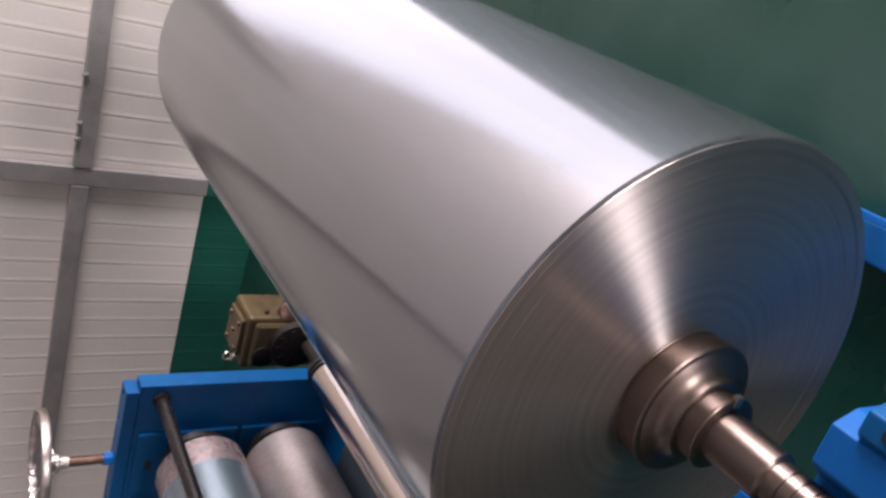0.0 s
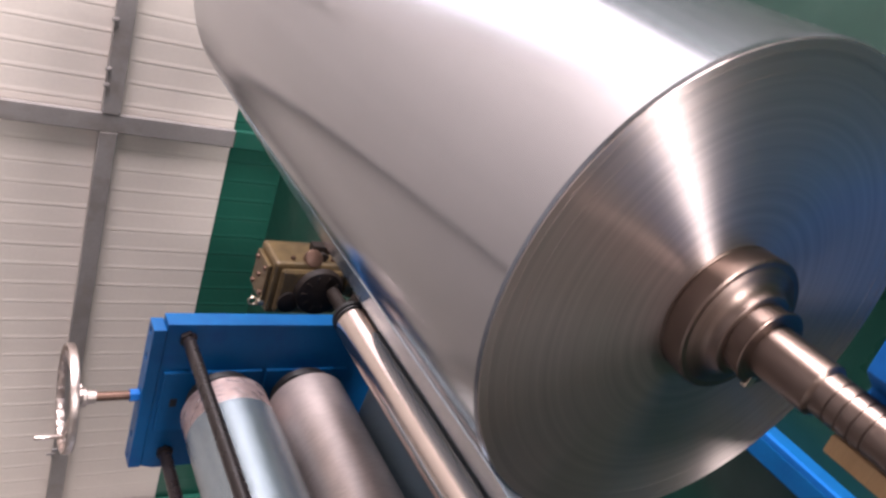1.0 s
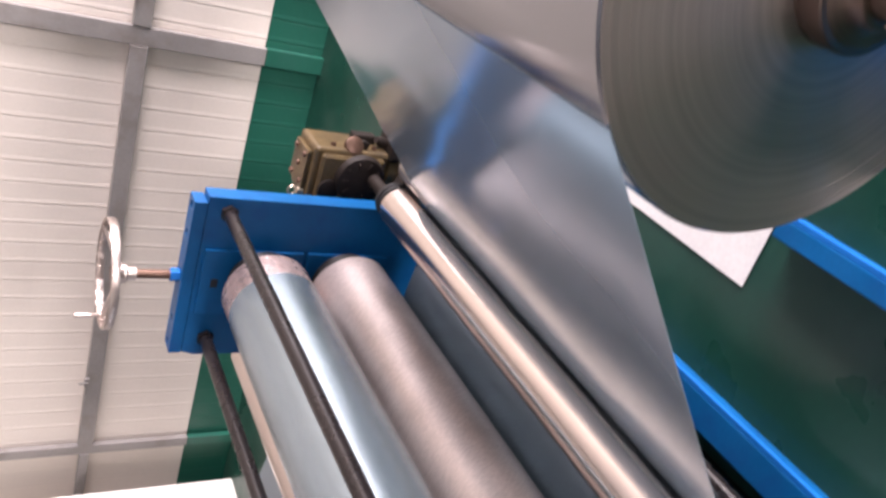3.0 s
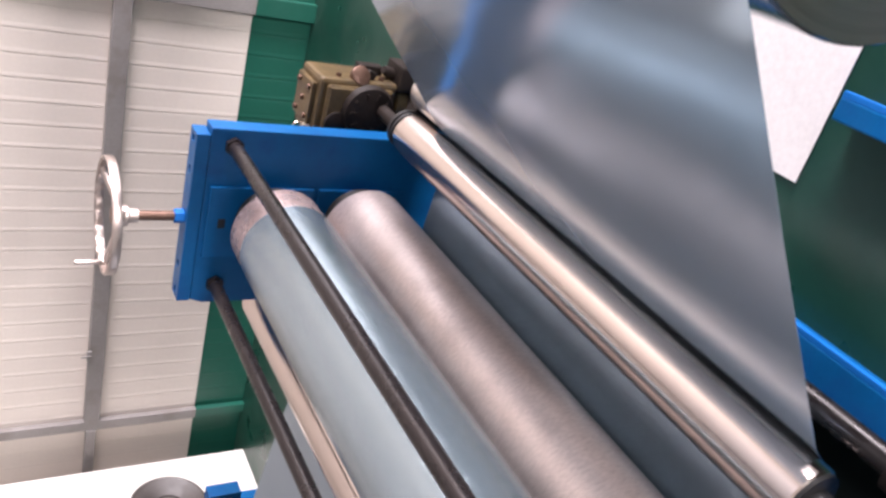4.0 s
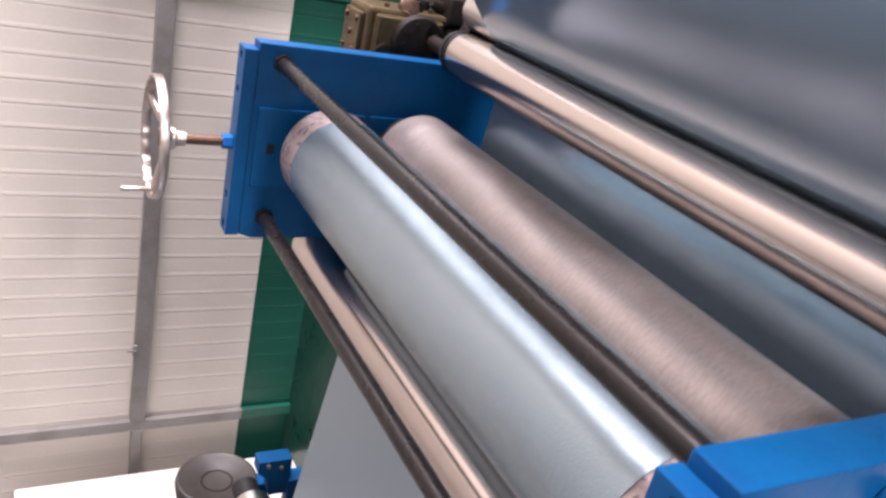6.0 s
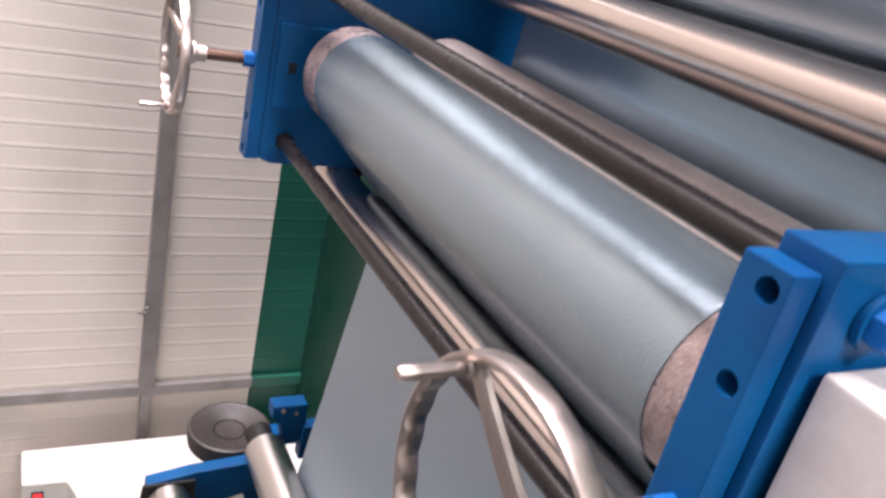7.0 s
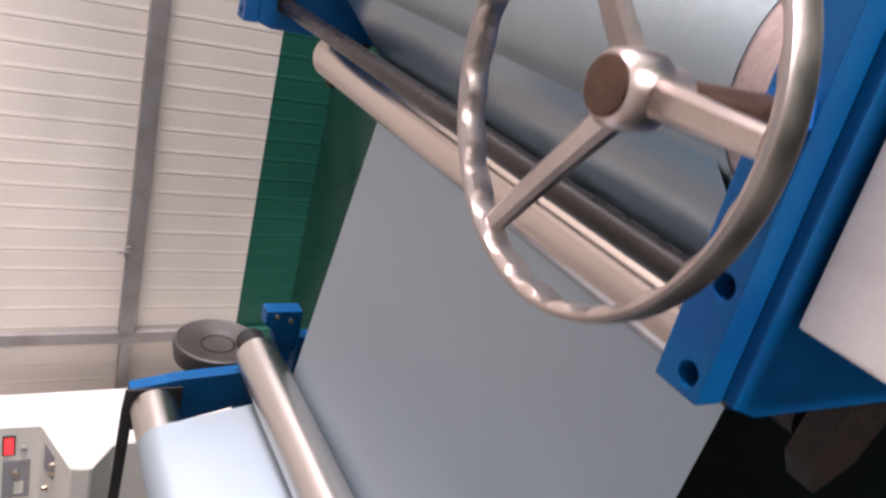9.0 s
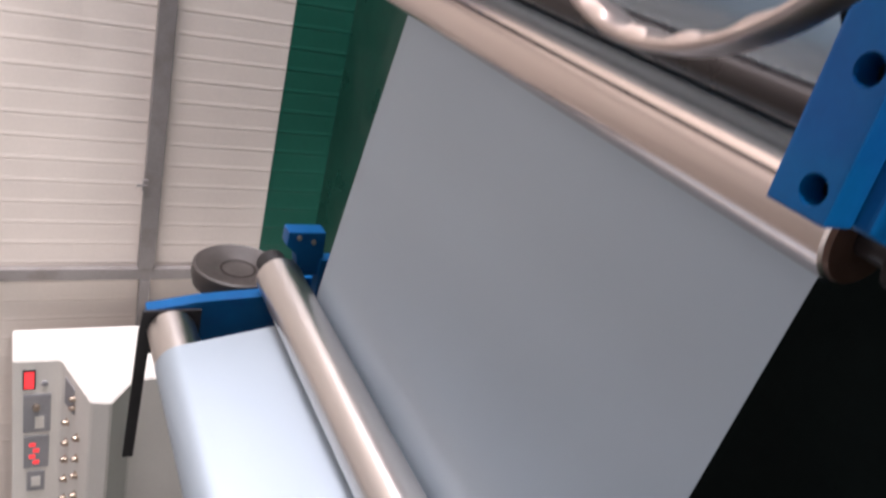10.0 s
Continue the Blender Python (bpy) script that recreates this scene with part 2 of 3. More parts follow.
wall_west = wall_with_openings("wall_west", -6.1, WALL_Y + 0.1, 0, 6.4, 9.0, 9.1, [], WALLPAINT, pose(0, 0, 0, 0, 0, 90), "plain pale painted hall wall")
tagged(part("floor", box(-9.2, 7.2, -6.2, WALL_Y + 0.1, FLOOR - 0.15, FLOOR), FLOORPAINT), "glossy green painted concrete factory floor", "floor", kind="structure")
tagged(part("ground", box(-60, 60, -60, 60, FLOOR - 0.3, FLOOR - 0.16), mat("yard_concrete", (0.35, 0.34, 0.32), 0.8)), "pale concrete yard outside the hall", "ground", kind="structure")
tagged(part("ceiling", box(-9.2, 7.2, -6.2, WALL_Y + 0.2, 6.4, 6.5), CEILING), "pale blue steel sheet ceiling of the hall", "ceiling", kind="structure")


shutter = thing("shutter_door", pose(0, 0, 0), "half raised cream steel roller shutter in the panel wall", "door", kind="structure")
part("shutter_box", box(1.7, 6.0, WALL_Y - 0.05, WALL_Y - 0.015, 1.82, 2.12, 0.01), PANEL, shutter)
for gx in (1.72, 5.9):
    part("guide_rail", box(gx, gx + 0.08, WALL_Y - 0.06, WALL_Y - 0.015, FLOOR, 1.819, 0.004), PANEL, shutter)

# frame of steel tubes on the wall
GIRT_Z, COLS = 0.89, (0.209, -2.171)
for cx, half in zip(COLS, (0.042, 0.030)):
    tagged(part("wall_post", box(cx - half, cx + half, WALL_Y - 0.045, WALL_Y - 0.012, 0.33, 6.38, 0.004), STEELTUBE), "upright grey square steel tube on the panel wall", "post", kind="structure")
    tagged(part("wall_post_foot", box(cx - half - 0.0005, cx + half + 0.0005, WALL_Y - 0.0455, WALL_Y - 0.012, FLOOR, 0.329, 0.004), GREENWALL), "foot of the wall post painted green", "post", kind="structure")
for a, b in ((-9, COLS[1] - 0.032), (COLS[1] + 0.032, COLS[0] - 0.044), (COLS[0] + 0.044, 1.7), (6.0, 7)):
    tagged(part("wall_rail", box(a, b, WALL_Y - 0.05, WALL_Y - 0.012, GIRT_Z - (0.025 if a < -8 else 0.038), GIRT_Z + (0.025 if a < -8 else 0.038), 0.004), STEELTUBE), "level grey square steel tube on the panel wall", "rail", kind="structure")

# ---- the film's way over the rollers: x, z, radius, turning sense ----
BIG = (1.2475, 0.768, 0.2955, 1)
R0 = (0.427, 0.360, 0.055, 1)
R1 = (0.311, 0.399, 0.06, -1)
NIP2 = (0.013, 0.486, 0.128, -1)
NIP1 = (0.008, 0.744, 0.128, 1)
R3 = (-0.321, 0.692, 0.061, -1)
GROLL = (-1.204, 0.80, 0.063, -1)
R5 = (-1.39, 1.07, 0.065, 1)
R6 = (-1.78, 0.62, 0.06, 1)
WAY = [BIG, R0, R1, NIP2, NIP1, R3, GROLL, R5, R6]


def tangent(a, b):
    """The straight run of film from roller a to roller b: its start and end."""
    dx, dz = b[0] - a[0], b[1] - a[1]
    d = math.hypot(dx, dz)
    th = math.atan2(dz, dx) + math.asin(max(-1, min(1, (a[3] * a[2] - b[3] * b[2]) / d)))
    ux, uz = math.sin(th), -math.cos(th)
    return (a[0] + a[3] * a[2] * ux, a[1] + a[3] * a[2] * uz), (b[0] + b[3] * b[2] * ux, b[1] + b[3] * b[2] * uz)


def arc(c, p, q):
    """Points on roller c from p to q in its turning sense."""
    a0, a1 = math.atan2(p[1] - c[1], p[0] - c[0]), math.atan2(q[1] - c[1], q[0] - c[0])
    d = (a1 - a0) * c[3] % (2 * math.pi)
    n = max(2, int(d / 0.1) + 1)
    return [(c[0] + c[2] * math.cos(a0 + c[3] * d * k / n), c[1] + c[2] * math.sin(a0 + c[3] * d * k / n)) for k in range(n + 1)]


def ribbon(points, y0, y1, thick, cols=24, sag=0.0, drift=0.0):
    """A closed thin sheet along a line of (x, z) points; sag lets it ripple a little, drift shifts its near edge on the way."""
    bm = bmesh.new()
    rows = []
    for i, (x, z) in enumerate(points):
        a, b = points[max(0, i - 1)], points[min(len(points) - 1, i + 1)]
        nx, nz = -(b[1] - a[1]), b[0] - a[0]
        d = math.hypot(nx, nz) or 1
        f = math.sin(math.pi * i / (len(points) - 1))
        top, low = [], []
        for k in range(cols + 1):
            ya = y0 + drift * i / (len(points) - 1)
            y = ya + (y1 - ya) * k / cols
            w = sag * f * (noise.noise(Vector((x * 2.2, y * 2.6, z * 2.2 + 5))) + 0.22 * noise.noise(Vector((x * 6 + y * 3, y * 7 - x * 3, z * 5))))
            top.append(bm.verts.new((x + nx / d * (thick / 2 + w), y, z + nz / d * (thick / 2 + w))))
            low.append(bm.verts.new((x - nx / d * (thick / 2 - w), y, z - nz / d * (thick / 2 - w))))
        rows.append((top, low))
    for (t0, l0), (t1, l1) in zip(rows, rows[1:]):
        for k in range(cols):
            bm.faces.new((t0[k], t1[k], t1[k + 1], t0[k + 1]))
            bm.faces.new((l0[k], l0[k + 1], l1[k + 1], l1[k]))
        bm.faces.new((t0[0], l0[0], l1[0], t1[0]))
        bm.faces.new((t0[cols], t1[cols], l1[cols], l0[cols]))
    for t, l in (rows[0], rows[-1]):
        for k in range(cols):
            bm.faces.new((t[k], t[k + 1], l[k + 1], l[k]))
    return bm


def run(p, q, n=20):
    return [(p[0] + (q[0] - p[0]) * k / n, p[1] + (q[1] - p[1]) * k / n) for k in range(n + 1)]


def film_web():
    web = thing("film_web", pose(0, 0, 0), "taut silver-grey metallised film running over the rollers", "film")
    runs = [tangent(a, b) for a, b in zip([(c[0], c[1], c[2] + 0.0012, c[3]) for c in WAY], [(c[0], c[1], c[2] + 0.0012, c[3]) for c in WAY][1:])]
    for i, (p, q) in enumerate(runs):
        near = NEAR if i == 0 else NEAR - 0.016 if i < 4 else NEAR + 0.003
        part("span", ribbon(run(p, q), near, FAR, 0.0008, sag=0.0045 if i == 0 else 0.0012, drift=-0.016 if i == 0 else 0.0), FILM if i == 0 else SOFTFILM if i < 5 else MATTEFILM, web, smooth=True)
    for i in range(1, len(WAY) - 1):
        c = WAY[i]
        if c is NIP1:
            continue
        part("wrap", ribbon(arc((c[0], c[1], c[2] + 0.0012, c[3]), runs[i - 1][1], runs[i][0]), NEAR - 0.016 if i < 4 else NEAR + 0.003, FAR, 0.0008, cols=2), SOFTFILM if i < 4 else MATTEFILM, web, smooth=True)
    return web


film_web()


# ---- rollers ----
def roller(name, c, y0, y1, material, label, journal=0.022, jmat=None, ring=True, ring_mat=BLACK, reach=0.05):
    """A roller with its ends and journals; its origin lies on its axis."""
    t = thing(name, pose(c[0], 0, c[1]), label, "roller", "machine rollers")
    r = c[2]
    part("shell", turned_mesh([(y0, r - 0.004), (y0 + 0.003, r), (y1 - 0.003, r), (y1, r - 0.004)], 96), material, t, smooth=True)
    for a, b in ((y0 - reach, y0 + 0.001), (y1 - 0.001, y1 + 0.05)):
        part("journal", turned_mesh([(a, journal), (b, journal)], 32), jmat or BROWNSTEEL, t, smooth=True)
    if ring:
        for a, s in ((y0, -1), (y1, 1)):
            part("end_ring", turned_mesh(sorted([(a, r * 0.93), (a + s * 0.006, r * 0.9)]), 48), ring_mat, t, smooth=True)
    return t


nip_upper = roller("nip_roller", NIP1, -1.50, -0.10, PINKRUBBER, "upper nip roller with film wound round its pinkish mottled sleeve", 0.03)
part("film_wrap", turned_mesh([(NEAR - 0.016, NIP1[2] - 0.002), (NEAR - 0.0156, NIP1[2] + 0.0018), (FAR - 0.0004, NIP1[2] + 0.0018), (FAR, NIP1[2] - 0.002)], 128), SATINFILM, nip_upper, "silver-grey metallised film on the roller", smooth=True)
nip_lower = roller("nip_roller", NIP2, -1.50, -0.10, RAWSTEEL, "lower nip roller of mottled bare steel", 0.03)
guide_bright = roller("guide_roller", R1, -1.482, -0.088, CHROME, "polished bronze-tinted guide roller above the film", 0.03, BLACK)
part("collar", turned_mesh([(-0.0745, 0.046), (-0.073, 0.055), (-0.066, 0.0565), (-0.064, 0.050), (-0.058, 0.050), (-0.056, 0.0565), (-0.044, 0.0565), (-0.041, 0.048), (-0.032, 0.046)], 48), BLACK, guide_bright, "black bearing collar", smooth=True)
guide_low = roller("guide_roller", R0, -1.15, -0.05, ALU, "guide roller wrapped by metallised film", 0.02, DARKBAR, reach=0.41)
guide_flat = roller("guide_roller", R3, -1.492, 0.05, CHROME, "polished guide roller pressing the film down", 0.022, DARKBAR, ring_mat=BROWNSTEEL)
guide_feed = roller("guide_roller", GROLL, -1.50, -0.06, ALU, "brushed aluminium guide roller over the outgoing film", 0.02)
guide_top = roller("guide_roller", R5, -1.50, -0.03, ALU, "aluminium roller carrying the film upward", 0.02)
guide_last = roller("guide_roller", R6, -1.50, -0.03, ALU, "aluminium roller behind the second stand", 0.02)


def film_roll():
    """The big wound roll with its core, collar and stepped shaft; the axis is local y, the end face at -1.45."""
    t = thing("film_roll", pose(BIG[0], 0, BIG[1]), "large wound roll of silver metallised film on a brown steel shaft", "film roll")
    r = BIG[2]
    at = pose(0, 0.0165, 0)
    body = [(-0.18, r - 0.006), (-0.183, r), (-0.19, r), (-1.44, r), (-1.4455, r), (-1.4485, r - 0.0022)]
    part("film_body", turned_mesh(body, 192), FILMROLL, t, "smooth silver film surface", True, at)
    face = [(-1.447, r - 0.002), (-1.4497, r - 0.0035), (-1.4497, r - 0.0120), (-1.4503, r - 0.0121), (-1.4503, r - 0.0165), (-1.4497, r - 0.0166),
            (-1.4497, r - 0.0320), (-1.4502, r - 0.0321), (-1.4502, r - 0.0360), (-1.4497, r - 0.0361), (-1.4497, 0.09), (-1.4497, 0.07)]
    part("wound_edge", turned_mesh(face, 160), ROLLFACE, t, "wound film edge with fine concentric rings", True, at)
    part("core_collar", turned_mesh([(-1.44, 0.079), (-1.451, 0.079), (-1.4525, 0.0765), (-1.455, 0.0765), (-1.4565, 0.0795), (-1.4775, 0.080), (-1.4800, 0.0795), (-1.4815, 0.0775), (-1.4812, 0.068)], 96), SHAFTSTEEL, t, "turned brown steel core collar", True, at)
    part("collar_boss", turned_mesh([(-1.479, 0.074), (-1.4816, 0.071), (-1.4845, 0.060), (-1.4895, 0.0525), (-1.4955, 0.0492), (-1.4992, 0.0485), (-1.5002, 0.047), (-1.5004, 0.041)], 80), SHAFTSTEEL, t, smooth=True, m=at)
    part("lock_ring", turned_mesh([(-1.499, 0.0405), (-1.5175, 0.0405), (-1.5185, 0.0428), (-1.5212, 0.0432), (-1.5222, 0.042), (-1.5224, 0.030)], 64), SHAFTSTEEL, t, smooth=True, m=at)
    part("key", box(0.034, 0.0465, -1.5235, -1.5165, -0.005, 0.005, 0.001), BRASS, t, m=at)
    steps = [(-1.52, 0.0285), (-1.5875, 0.0285), (-1.589, 0.0272), (-1.591, 0.0232)]
    steps += [(-1.6055 - 0.0135 * k + d, q) for k in range(4) for d, q in ((0.0, 0.0232), (-0.0008, 0.0218), (-0.0022, 0.0218), (-0.003, 0.0232))]
    steps += [(-1.70, 0.0232), (-1.702, 0.018), (-1.78, 0.018), (-1.783, 0.015)]
    part("shaft", turned_mesh(steps, 64), SHAFTSTEEL, t, "stepped steel shaft with grooves", True, at)
    part("far_shaft", turned_mesh([(-0.182, 0.06), (-0.13, 0.06), (-0.129, 0.027), (0.0, 0.027), (0.12, 0.02)], 48), SHAFTSTEEL, t, smooth=True)
    return t


big_roll = film_roll()


# ---- nip stand ----
def bolt(r, h, material, parent, m, name="bolt"):
    return part(name, hexagon(r, h), material, parent, m=m)


def drilled_plate(x0, x1, y0, y1, z0, z1, holes, r):
    """A level plate with round holes bored through it and a small chamfer on its outer edges."""
    bm = bmesh.new()
    edges = []
    loops = [[(x0, y0), (x1, y0), (x1, y1), (x0, y1)]]
    loops += [[(hx + r * math.cos(math.pi * k / 12), hy + r * math.sin(math.pi * k / 12)) for k in range(24)] for hx, hy in holes]
    for pts in loops:
        vs = [bm.verts.new((x, y, z1)) for x, y in pts]
        edges += [bm.edges.new((vs[k], vs[(k + 1) % len(vs)])) for k in range(len(vs))]
    bmesh.ops.triangle_fill(bm, edges=edges, use_beauty=True, use_dissolve=False)
    ex = bmesh.ops.extrude_face_region(bm, geom=bm.faces[:])
    for v in ex["geom"]:
        if isinstance(v, bmesh.types.BMVert):
            v.co.z = z0
    bmesh.ops.recalc_face_normals(bm, faces=bm.faces)

    def outer(v):
        return min(abs(v.co.x - x0), abs(v.co.x - x1), abs(v.co.y - y0), abs(v.co.y - y1)) < 1e-5
    rim = [e for e in bm.edges if len(e.link_faces) == 2 and outer(e.verts[0]) and outer(e.verts[1]) and e.calc_face_angle(0) > 1]
    bmesh.ops.bevel(bm, geom=rim, offset=0.003, segments=2, affect="EDGES", profile=0.7)
    return bm


def side_plate(stand, y0, y1, outer):
    """One blue side of the stand with its cap plate; outer is -1 for the near side."""
    ym = (y0 + y1) / 2
    outline = [(-0.262, FLOOR), (-0.262, 0.90), (-0.25, 0.935), (0.268, 0.935), (0.268, FLOOR)]
    part("side_plate", prism(outline, y0, y1, 0.003), BLUE, stand)
    holes = (0.228, 0.140, -0.146, -0.231)
    top = 0.972 if outer > 0 else 0.969
    part("cap_plate", drilled_plate(-0.252, 0.25, y0 + (0.012 if outer < 0 else -0.003), y1 + 0.003, 0.9365, top, [(bx, ym) for bx in holes], 0.0118), BLUE, stand)
    for bx in holes:
        part("socket_screw", turned_mesh([(0.0, 0.0105), (0.008, 0.0105), (0.0085, 0.0095), (0.0085, 0.006), (0.004, 0.0055)], 24, axis="Z"), DARKBAR, stand, m=pose(bx, ym, 0.936))
    part("screw_nut", hexagon(0.02, 0.026), BLUELIGHT, stand, m=pose(0, ym, top, 0, 0, 15), label="bright blue painted hexagon nut")
    # bearing blocks on the inner side
    s = -outer
    yi = y1 if s > 0 else y0
    for z0, z1 in ((0.632, 0.922), (0.345, 0.618)):
        yb = sorted((yi + s * 0.001, yi + s * 0.012))
        part("bearing_block", box(-0.107, 0.107, yb[0], yb[1], z0, z1, 0.003), BLUE, stand)
    yb = sorted((yi + s * 0.012, yi + s * 0.015))
    part("adjusting_slot", box(-0.014, 0.014, yb[0], yb[1], 0.872, 0.892, 0.002), HOLE, stand)
    for c in (NIP1, NIP2):
        part("bearing_cover", turned_mesh(sorted([(yi + s * 0.012, c[2] * 0.8), (yi + s * 0.03, c[2] * 0.76)]), 48), BLACK, stand, m=pose(c[0], 0, c[1]), smooth=True)


def nip_stand():
    st = thing("nip_stand", pose(0, 0, 0), "blue painted steel stand holding the nip rollers between two side plates", "machine frame")
    side_plate(st, -0.03, 0.03, 1)
    side_plate(st, -1.637, -1.575, -1)
    for bx, bz in ((0.222, 0.874), (-0.198, 0.873)):
        b = part("tie_bar", turned_mesh([(-1.575, 0.0185), (-0.028, 0.0185)], 32), DARKBAR, st, "oiled dark steel tie bar", True, pose(bx, 0, bz))
        for a in (-0.045, -1.57):
            part("lock_nut", turned_mesh([(a, 0.025), (a + 0.014, 0.026)], 6), DARKBAR, b)
    for y0, y1 in ((-1.64, -1.56), (-0.04, 0.04)):
        part("foot_plate", box(-0.33, 0.34, y0 - 0.03, y1 + 0.03, FLOOR, FLOOR + 0.02, 0.003), BLUE, st)
    # side bolt on the near plate
    sb = part("side_bolt", turned_mesh([(-0.008, 0.026), (0.0, 0.026)], 32), BLUE, st, m=pose(0.215, -1.638, 0.87))
    part("bolt_head", turned_mesh([(-0.03, 0.019), (-0.026, 0.021), (-0.007, 0.021)], 6), BLUELIGHT, sb)
    for z in (0.5, 0.7):
        sb = part("side_bolt", turned_mesh([(-0.008, 0.022), (0.0, 0.022)], 32), BLUE, st, m=pose(0.215, -1.638, z))
        part("bolt_head", turned_mesh([(-0.026, 0.016), (-0.007, 0.017)], 6), BLUE, sb)
    # bearings of the guide rollers
    for c in (R0, R1, R3):
        for a, s in ((-0.028, -1), (-1.572, 1)):
            part("roller_bearing", turned_mesh(sorted([(a, 0.036), (a + s * 0.03, 0.036), (a + s * 0.032, 0.03)]), 40), DARKCAST, st, m=pose(c[0], 0, c[1]), smooth=True)
    for y0, y1 in ((-0.026, 0.026), (-1.628, -1.574)):
        part("bearing_arm", prism([(-0.263, 0.72), (-0.36, 0.735), (-0.395, 0.71), (-0.36, 0.66), (-0.263, 0.62)], y0 + 0.008, y1 - 0.008, 0.004), DARKCAST, st)
        part("bearing_arm", prism([(0.269, 0.40), (0.38, 0.36), (0.44, 0.35), (0.45, 0.29), (0.40, 0.26), (0.269, 0.26)], y0, y1, 0.004), DARKCAST, st, "dark cast bearing arm")
    return st


nip_stand()


def handwheel(m, turn, label):
    """A spoked handwheel with a wavy grip on the rim's underside, on its brown screw; origin at the wheel's centre."""
    w = thing("handwheel", m @ pose(0, 0, 0, 0, 0, turn), label, "handwheel", "handwheels")
    bm = bmesh.new()
    n = 288
    section = [(0.1525, 0.0095), (0.1538, 0.0065), (0.1538, -0.009), (0.1526, -0.0125), (0.1495, -0.0135), (0.1465, -0.0125), (0.1453, -0.008), (0.145, 0.0), (0.1453, 0.006), (0.1467, 0.0095), (0.1495, 0.0105)]
    k = len(section)
    rings = []
    for i in range(n):
        a = 2 * math.pi * i / n
        wave = 0.5 + 0.5 * math.cos(24 * a)
        ring = []
        for r, z in section:
            if r < 0.147 and z < 0.009:
                r -= 0.0026 * wave
            ring.append(bm.verts.new((r * math.cos(a), r * math.sin(a), z)))
        rings.append(ring)
    for i in range(n):
        p, q = rings[i], rings[(i + 1) % n]
        for j in range(k):
            bm.faces.new((p[j], p[(j + 1) % k], q[(j + 1) % k], q[j]))
    part("rim", bm, WHEELMETAL, w, smooth=True)
    hub = part("hub", turned_mesh([(-0.074, 0.019), (-0.052, 0.02), (-0.048, 0.027), (-0.036, 0.028), (-0.016, 0.026), (-0.011, 0.022)], 48, axis="Z"), WHEELMETAL, w, smooth=True)
    part("hub_cap", turned_mesh([(-0.013, 0.0205), (-0.0095, 0.0205), (-0.0085, 0.017), (-0.009, 0.006), (-0.0085, 0.003)], 40, axis="Z"), BROWNSTEEL, hub, "brown steel shaft end", smooth=True)
    for s in range(3):
        a = radians(120 * s)
        bm = bmesh.new()
        secs = []
        for f in range(9):
            x = 0.02 + (0.1435 - 0.02) * f / 8
            hw, hh = 0.0125 - 0.004 * f / 8, 0.0075 - 0.002 * f / 8
            z = -0.036 + 0.034 * (f / 8) ** 0.9
            secs.append([bm.verts.new((x, hw * cx, z + hh * cz)) for cx, cz in ((-1, -0.5), (-0.6, -1), (0.6, -1), (1, -0.5), (1, 0.5), (0.6, 1), (-0.6, 1), (-1, 0.5))])
        for p, q in zip(secs, secs[1:]):
            for j in range(8):
                bm.faces.new((p[j], p[(j + 1) % 8], q[(j + 1) % 8], q[j]))
        bm.faces.new(secs[0])
        bm.faces.new(secs[-1])
        part("spoke", bm, WHEELMETAL, w, smooth=True, m=pose(0, 0, 0, 0, 0, degrees_of(a)))
    part("handle", turned_mesh([(-0.004, 0.008), (0.008, 0.008), (0.010, 0.0052), (0.014, 0.006), (0.055, 0.0068), (0.069, 0.0064), (0.072, 0.005)], 24, axis="Z"), WHEELMETAL, w, "slim polished turning handle", True, pose(0.139, 0, -0.002))
    part("screw", turned_mesh([(-0.20, 0.0135), (-0.073, 0.0135)], 32, axis="Z"), BROWNSTEEL, w, "brown threaded screw", True)
    return w


def degrees_of(a):
    return a * 180 / math.pi


handwheel(pose(-0.003, -1.598, 1.160), 33, "polished metal handwheel with three spokes on a brown screw")
handwheel(pose(0, 0.0, 1.163), 180, "polished metal handwheel with three spokes standing against the panel wall")


def junction_box():
    b = thing("junction_box", pose(0.005, -1.690, 0), "white painted sheet-metal box fixed to the blue side plate", "electrical box")
    part("case", box(-0.168, 0.168, -0.044, 0.044, 0.45, 0.915, 0.004), WHITEBOX, b)
    part("lid", box(-0.164, 0.164, -0.05, -0.0445, 0.455, 0.91, 0.003), WHITEBOX, b)
    part("mounting_strip", box(-0.15, 0.15, 0.0445, 0.051, 0.6, 0.9, 0.001), BLACK, b)
    part("round_mark", turned_mesh([(0, 0.02), (0.0006, 0.0195)], 40, axis="Z"), WHITEBOX, b, m=pose(-0.06, -0.01, 0.915))
    return b


junction_box()


